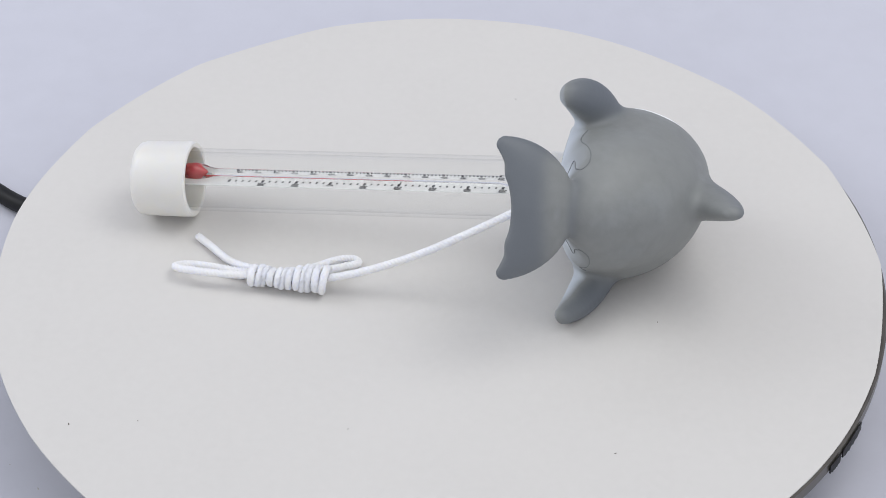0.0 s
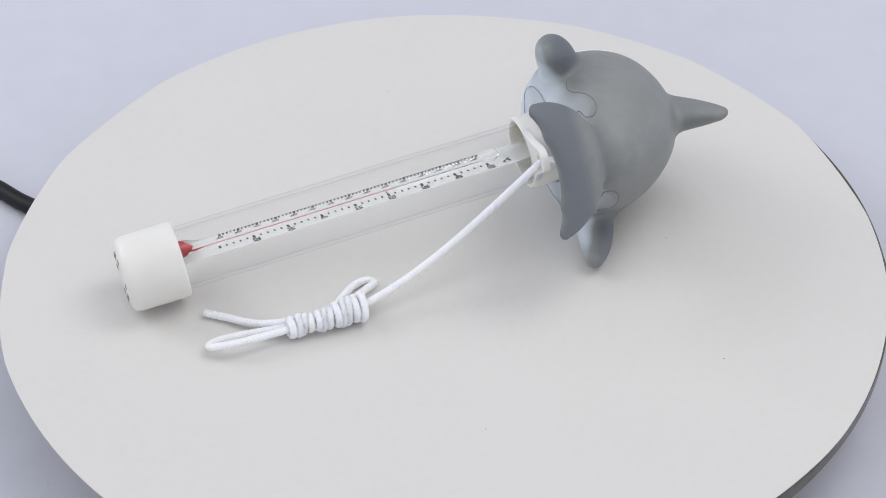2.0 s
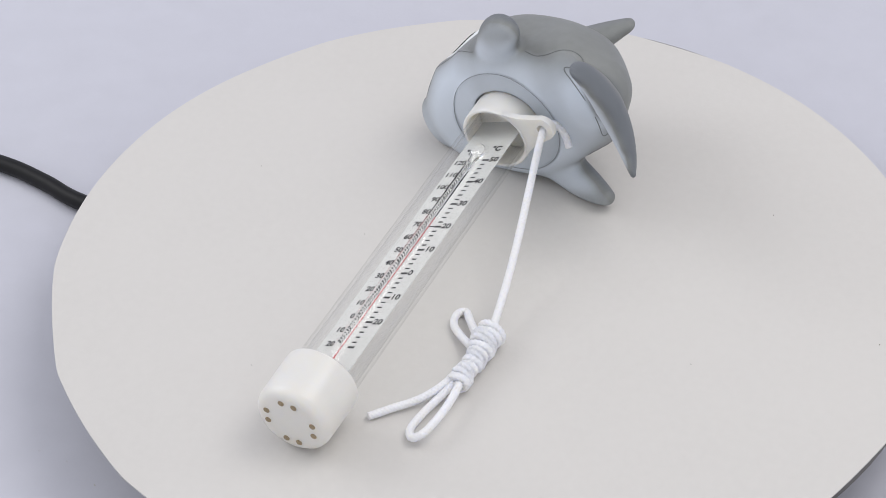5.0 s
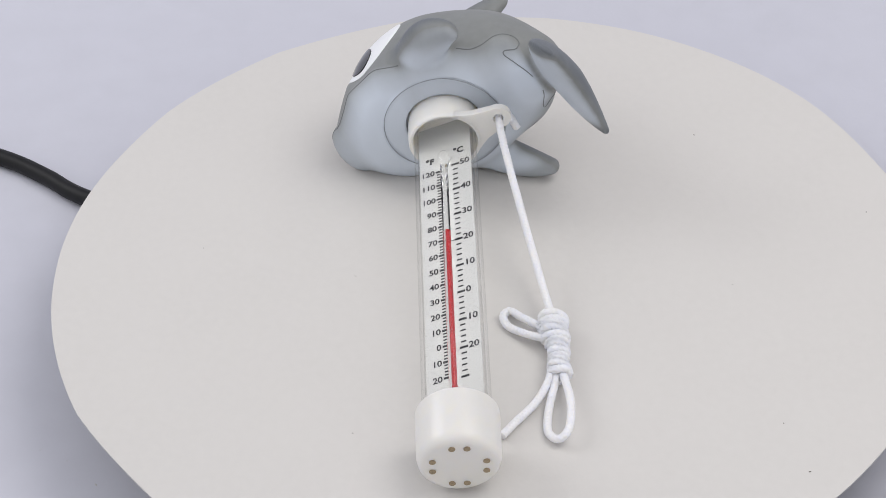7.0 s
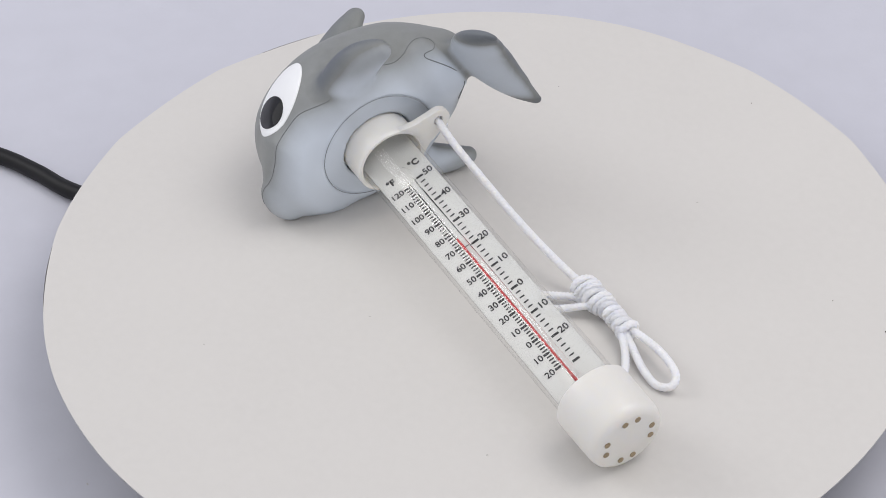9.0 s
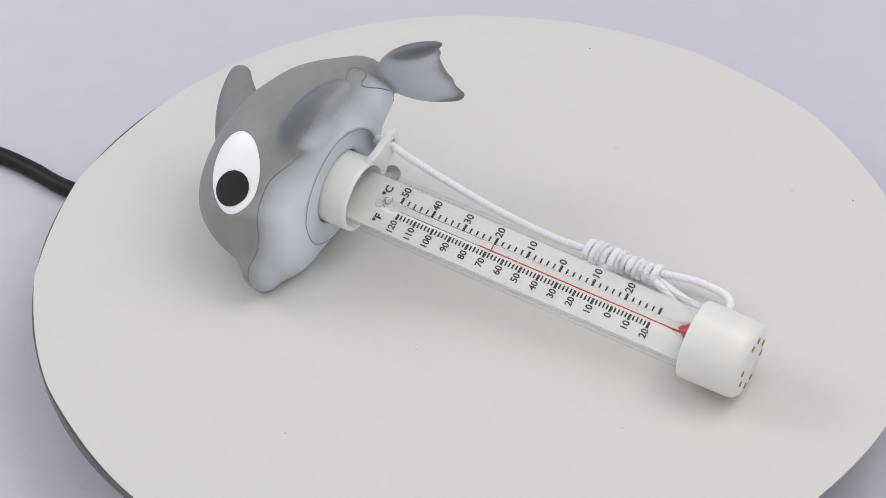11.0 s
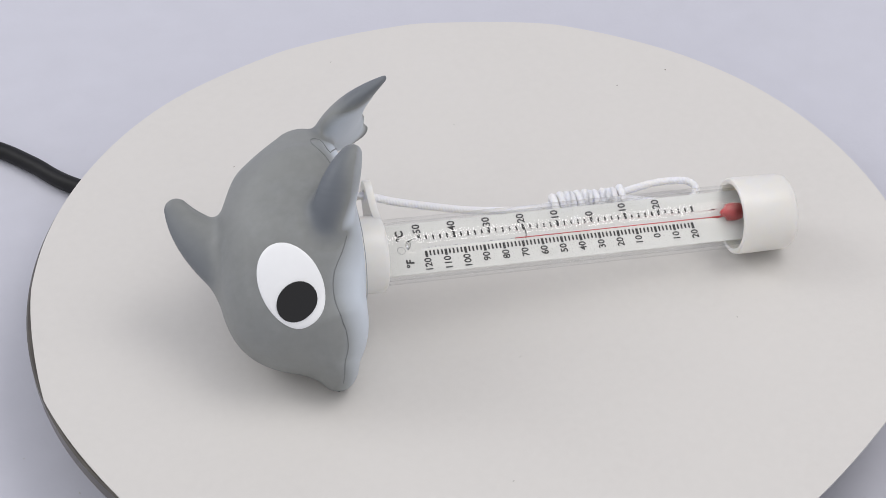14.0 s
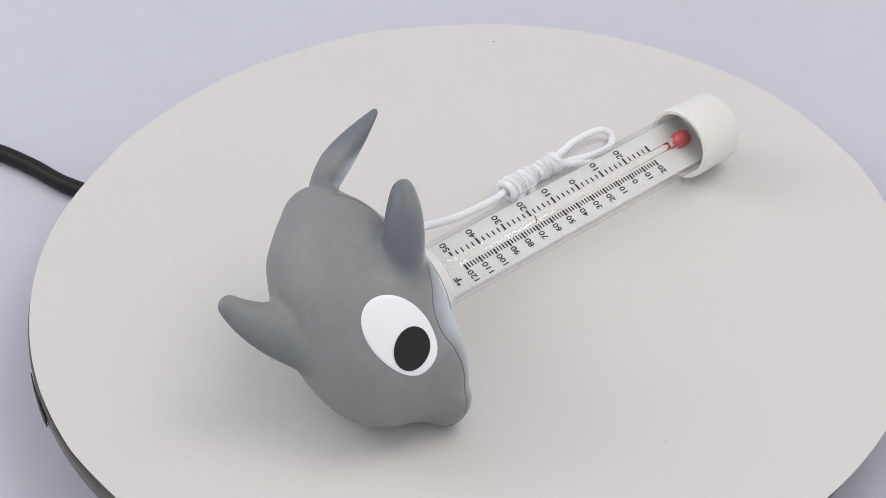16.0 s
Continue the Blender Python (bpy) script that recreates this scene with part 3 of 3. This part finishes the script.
CARD_M = Matrix(((CR.x, U.x, CN.x, CARD_O.x), (CR.y, U.y, CN.y, CARD_O.y), (CR.z, U.z, CN.z, CARD_O.z), (0, 0, 0, 1)))  # x across, y along, z off the card


def slab(x0, x1, y0, y1, z0, z1, bm=None):
    bm = bm or bmesh.new()
    v = [bm.verts.new(CARD_M @ Vector((x * MM, y * MM, z * MM))) for z in (z0, z1) for x, y in ((x0, y0), (x1, y0), (x1, y1), (x0, y1))]
    for f in ((3, 2, 1, 0), (4, 5, 6, 7), (0, 1, 5, 4), (1, 2, 6, 5), (2, 3, 7, 6), (3, 0, 4, 7)):
        bm.faces.new([v[i] for i in f])
    return bm


scale = part("scale_card", slab(-9.5, 9.5, -58, 82, -0.25, -0.05), M_SCALE, thermo, "milky white scale film inside the tube, printed in Celsius and Fahrenheit", False)
scale.visible_shadow = False
PER_C = 1.2                      # millimetres a degree Celsius
bm = bmesh.new()
for k in range(41):
    c = 50 - 2 * k
    big = c % 10 == 0
    slab(2.7 if not big else 2.3, 4.5 if not big else 5.0, c * PER_C - (0.45 if big else 0.29), c * PER_C + (0.45 if big else 0.29), -0.04, 0.0, bm)
slab(-0.6, 4.0, 20 * PER_C - 0.18, 20 * PER_C + 0.18, -0.04, 0.0, bm)
part("celsius_ticks", bm, M_INK, scale, "black Celsius tick marks", False)
bm = bmesh.new()
for k in range(71):
    f = 120 - 2 * k
    y = (f - 32) / 1.8 * PER_C
    big = f % 10 == 0
    slab(-3.6 if big else -3.2, -1.3, y - (0.45 if big else 0.29), y + (0.45 if big else 0.29), -0.04, 0.0, bm)
part("fahrenheit_ticks", bm, M_INK, scale, "black Fahrenheit tick marks", False)


def text(name, words, x, y, size, bold=0.0, align="CENTER"):
    cu = bpy.data.curves.new(name, "FONT")
    cu.body, cu.size, cu.align_x, cu.align_y, cu.extrude, cu.offset = words, size * MM, align, "CENTER", 0.00002, bold * MM
    cu.resolution_u = 3
    tmp = new(name + "_tmp", cu)
    me = bpy.data.meshes.new_from_object(tmp.evaluated_get(bpy.context.evaluated_depsgraph_get()))
    bpy.data.objects.remove(tmp)
    me.transform(CARD_M @ Matrix.Translation((x * MM, y * MM, 0.00001)))
    me.name = name
    return from_mesh(name, me, M_INK, scale, "", False)


for k in range(8):
    c = 50 - 10 * k
    text("numeral", str(abs(c)), 5.3, c * PER_C + 0.2, 3.6, 0.08, "LEFT")
for k in range(15):
    f = 120 - 10 * k
    text("numeral", str(abs(f)), -4.0, (f - 32) / 1.8 * PER_C - 0.1, 3.35, 0.07, "RIGHT")
text("unit_mark", "°C", 5.0, 66.3, 3.6, 0.14)
text("unit_mark", "°F", -5.6, 64.5, 3.6, 0.14)

bm = bmesh.new()
for rad, cx, cy in ((1.25, -0.4, 66.8), (0.7, 1.6, 63.6)):
    ring = []
    for k in range(25):
        a = 2 * math.pi * (k % 24) / 24
        ring.append([CARD_M @ (Vector((cx + q * math.cos(a), cy + q * math.sin(a), 0.02)) * MM) for q in (rad, rad + 0.16)])
    for p, q in zip(ring, ring[1:]):
        bm.faces.new([bm.verts.new(c) for c in (p[0], p[1], q[1], q[0])])
bmesh.ops.remove_doubles(bm, verts=bm.verts, dist=1e-7)
part("punch_mark", bm, M_SEAM, scale, "small grey punched ring", False)

CAP_Z = 1.9     # the glass stem lies on the card; its round front magnifies the thread of spirit at its back
STEM = CARD_M @ Matrix.Translation((0.0002, 0, CAP_Z * MM)) @ Matrix.Rotation(radians(90), 4, "Z")   # x along the stem
stem = part("glass_stem", lathe([(x * MM, r * MM) for x, r in ((-54, 0), (-53.6, 1.6), (-52, 2.9), (-49, 3.2), (-46, 2.7), (-43, 1.6), (-40, 1.35), (58, 1.35), (61, 2.2), (63, 2.2), (65, 1.4), (65.6, 0))], 40, STEM), M_GLASS, thermo, "clear glass stem with a bulb", True, 60)
stem.visible_shadow = False
BACK = STEM @ Matrix.Translation((0, 0.00026, -0.00094))
part("red_spirit", lathe([(x * MM, r * MM) for x, r in ((-46.8, 0), (-46.5, 0.2), (28.0, 0.2), (28.3, 0))], 16, BACK), M_RED, stem, "thread of red spirit", True, 60)
part("spirit_bulb", lathe([(x * MM, r * MM) for x, r in ((-52.6, 0), (-52.2, 1.5), (-50.8, 2.4), (-49.2, 2.5), (-47.6, 2.0), (-46.4, 1.1), (-45.2, 0.6), (-44.4, 0))], 24, STEM), M_RED, stem, "red spirit bulb", True, 60)

# ---- cord


def cord_part(name, pts, parent, label="", radius=1.3):
    return part(name, braid([Vector(p) * MM for p in pts], radius * MM), M_CORD, parent, label, True, 0)


cord = cord_part("cord", [(80.0, -22.5, 27.0), (81.0, -20.0, 31.5), (79.0, -17.0, 36.0), (74.5, -15.8, 37.0), (71.0, -15.9, 35.4), (64, -17.2, 31.0), (50, -20.4, 23.2), (36, -23.6, 16.0), (22, -26.6, 10.4), (10, -29.0, 7.0), (2, -30.5, 6.0), (-12, -31, 5.2), (-23, -31, 4.2)], thermo, "white braided nylon cord tied to the eyelet, knotted at its far end")
coil = []
turns = 12
for k in range(turns * 14 + 1):
    a = 2 * math.pi * k / 14
    s = k / (turns * 14)
    r = 3.25 + 0.45 * math.sin(7.0 * s + 0.4) - 1.1 * s + 0.25 * math.sin(2.3 * a)
    coil.append((4.0 - 26.5 * s + 0.5 * math.sin(0.7 * a), -30.3 - 0.9 * s + 0.4 * math.sin(9 * s) + r * 1.1 * math.cos(a), max(5.2 - 0.9 * s + r * math.sin(a), 1.5)))
cord_part("knot", coil, cord, "wrapped knot of the same cord", 1.35)
cord_part("cord_loop", [(-18, -30, 5.0), (-26, -28.6, 3.4), (-36, -26.2, 2.0), (-44.5, -25.6, 1.6), (-48.8, -28.6, 2.9), (-46, -32.0, 4.9), (-36, -33.2, 5.6), (-26, -32.4, 5.2), (-18, -31, 4.8)], cord)
cord_part("cord_end", [(-16, -29.0, 5.5), (-24, -27.0, 4.2), (-32, -22.5, 2.6), (-40, -15.5, 1.9), (-46, -10.8, 1.8)], cord)
cord_part("cord_bight", [(-4, -29.5, 6.0), (2, -25, 4.6), (8, -20, 3.0), (12.2, -16.5, 2.0), (10.0, -14.2, 1.8), (5, -15.5, 1.8), (0, -20.5, 3.0), (-5, -27, 5.0)], cord)

# ---- specks of grit on the card and the sheet: x, y, length, width in millimetres, turn


def speck(parent, x, y, long, wide, turn, z=0.0, tone=None):
    bm = bmesh.new()
    bmesh.ops.create_icosphere(bm, subdivisions=2, radius=0.0005)
    for v in bm.verts:
        v.co += Vector(noise.noise_vector(v.co * 3000 + Vector((x, y, 0)))) * 0.00012
    bm.transform(Matrix.Translation((x * MM, y * MM, z + wide * 0.15 * MM)) @ Matrix.Rotation(radians(turn), 4, "Z") @ Matrix.Diagonal((long * 0.75, wide * 0.7, wide * 0.3, 1)))
    return part("speck", bm, tone or M_SPECK, parent)


M_FAINT = material("pale_scuff", (0.50, 0.485, 0.46), 0.7, grain=0.2)
for x, y, long, wide, turn in ((55.5, -89.3, 0.9, 0.45, 20), (-116.3, -75.0, 1.2, 0.6, 100), (73.5, -29.2, 0.8, 0.5, 60), (-0.9, -135.6, 0.7, 0.5, 0), (-94.6, -73.8, 0.6, 0.5, 0)):
    speck(card, x, y, long, wide, turn)
for x, y, long, wide, turn in ((4.0, 46.6, 1.8, 0.4, 30), (-28.0, -78.0, 1.0, 0.5, 60), (30.0, 96.0, 1.0, 0.7, 10), (-70.0, 60.0, 0.9, 0.6, 80)):
    speck(card, x, y, long, wide, turn, tone=M_FAINT)
for x, y, long, wide, turn in ((-152.0, -55.0, 0.8, 0.5, 30), (-131.0, -71.0, 1.6, 0.7, 120), (-142.0, -60.0, 0.7, 0.4, 0)):
    speck(sheet, x, y, long, wide, turn, TABLE_Z, M_FAINT)

# ---------------------------------------------------------------- turning
RATE = 14.5734          # degrees a second
PLACE = pose(-0.0360, 0.0177, 0, 0, 0, -9.78)


def motions():
    steps = [k * 0.5 for k in range(33)]
    for thing, m in ((platter, Matrix()), (card, Matrix()), (thermo, PLACE)):
        walk(thing, [(t, pose(0, 0, 0, 0, 0, RATE * t) @ m) for t in steps])
    # the cable creeps over the sheet
    creep = ((0, -0.005), (2, -0.0072), (3.5, -0.0065), (6, 0.0), (8, 0.0), (9, 0.0025), (11.5, 0.0075), (14, 0.0125), (16, 0.014))
    walk(power_cable, [(t, pose(0, dy, 0)) for t, dy in creep])


motions()
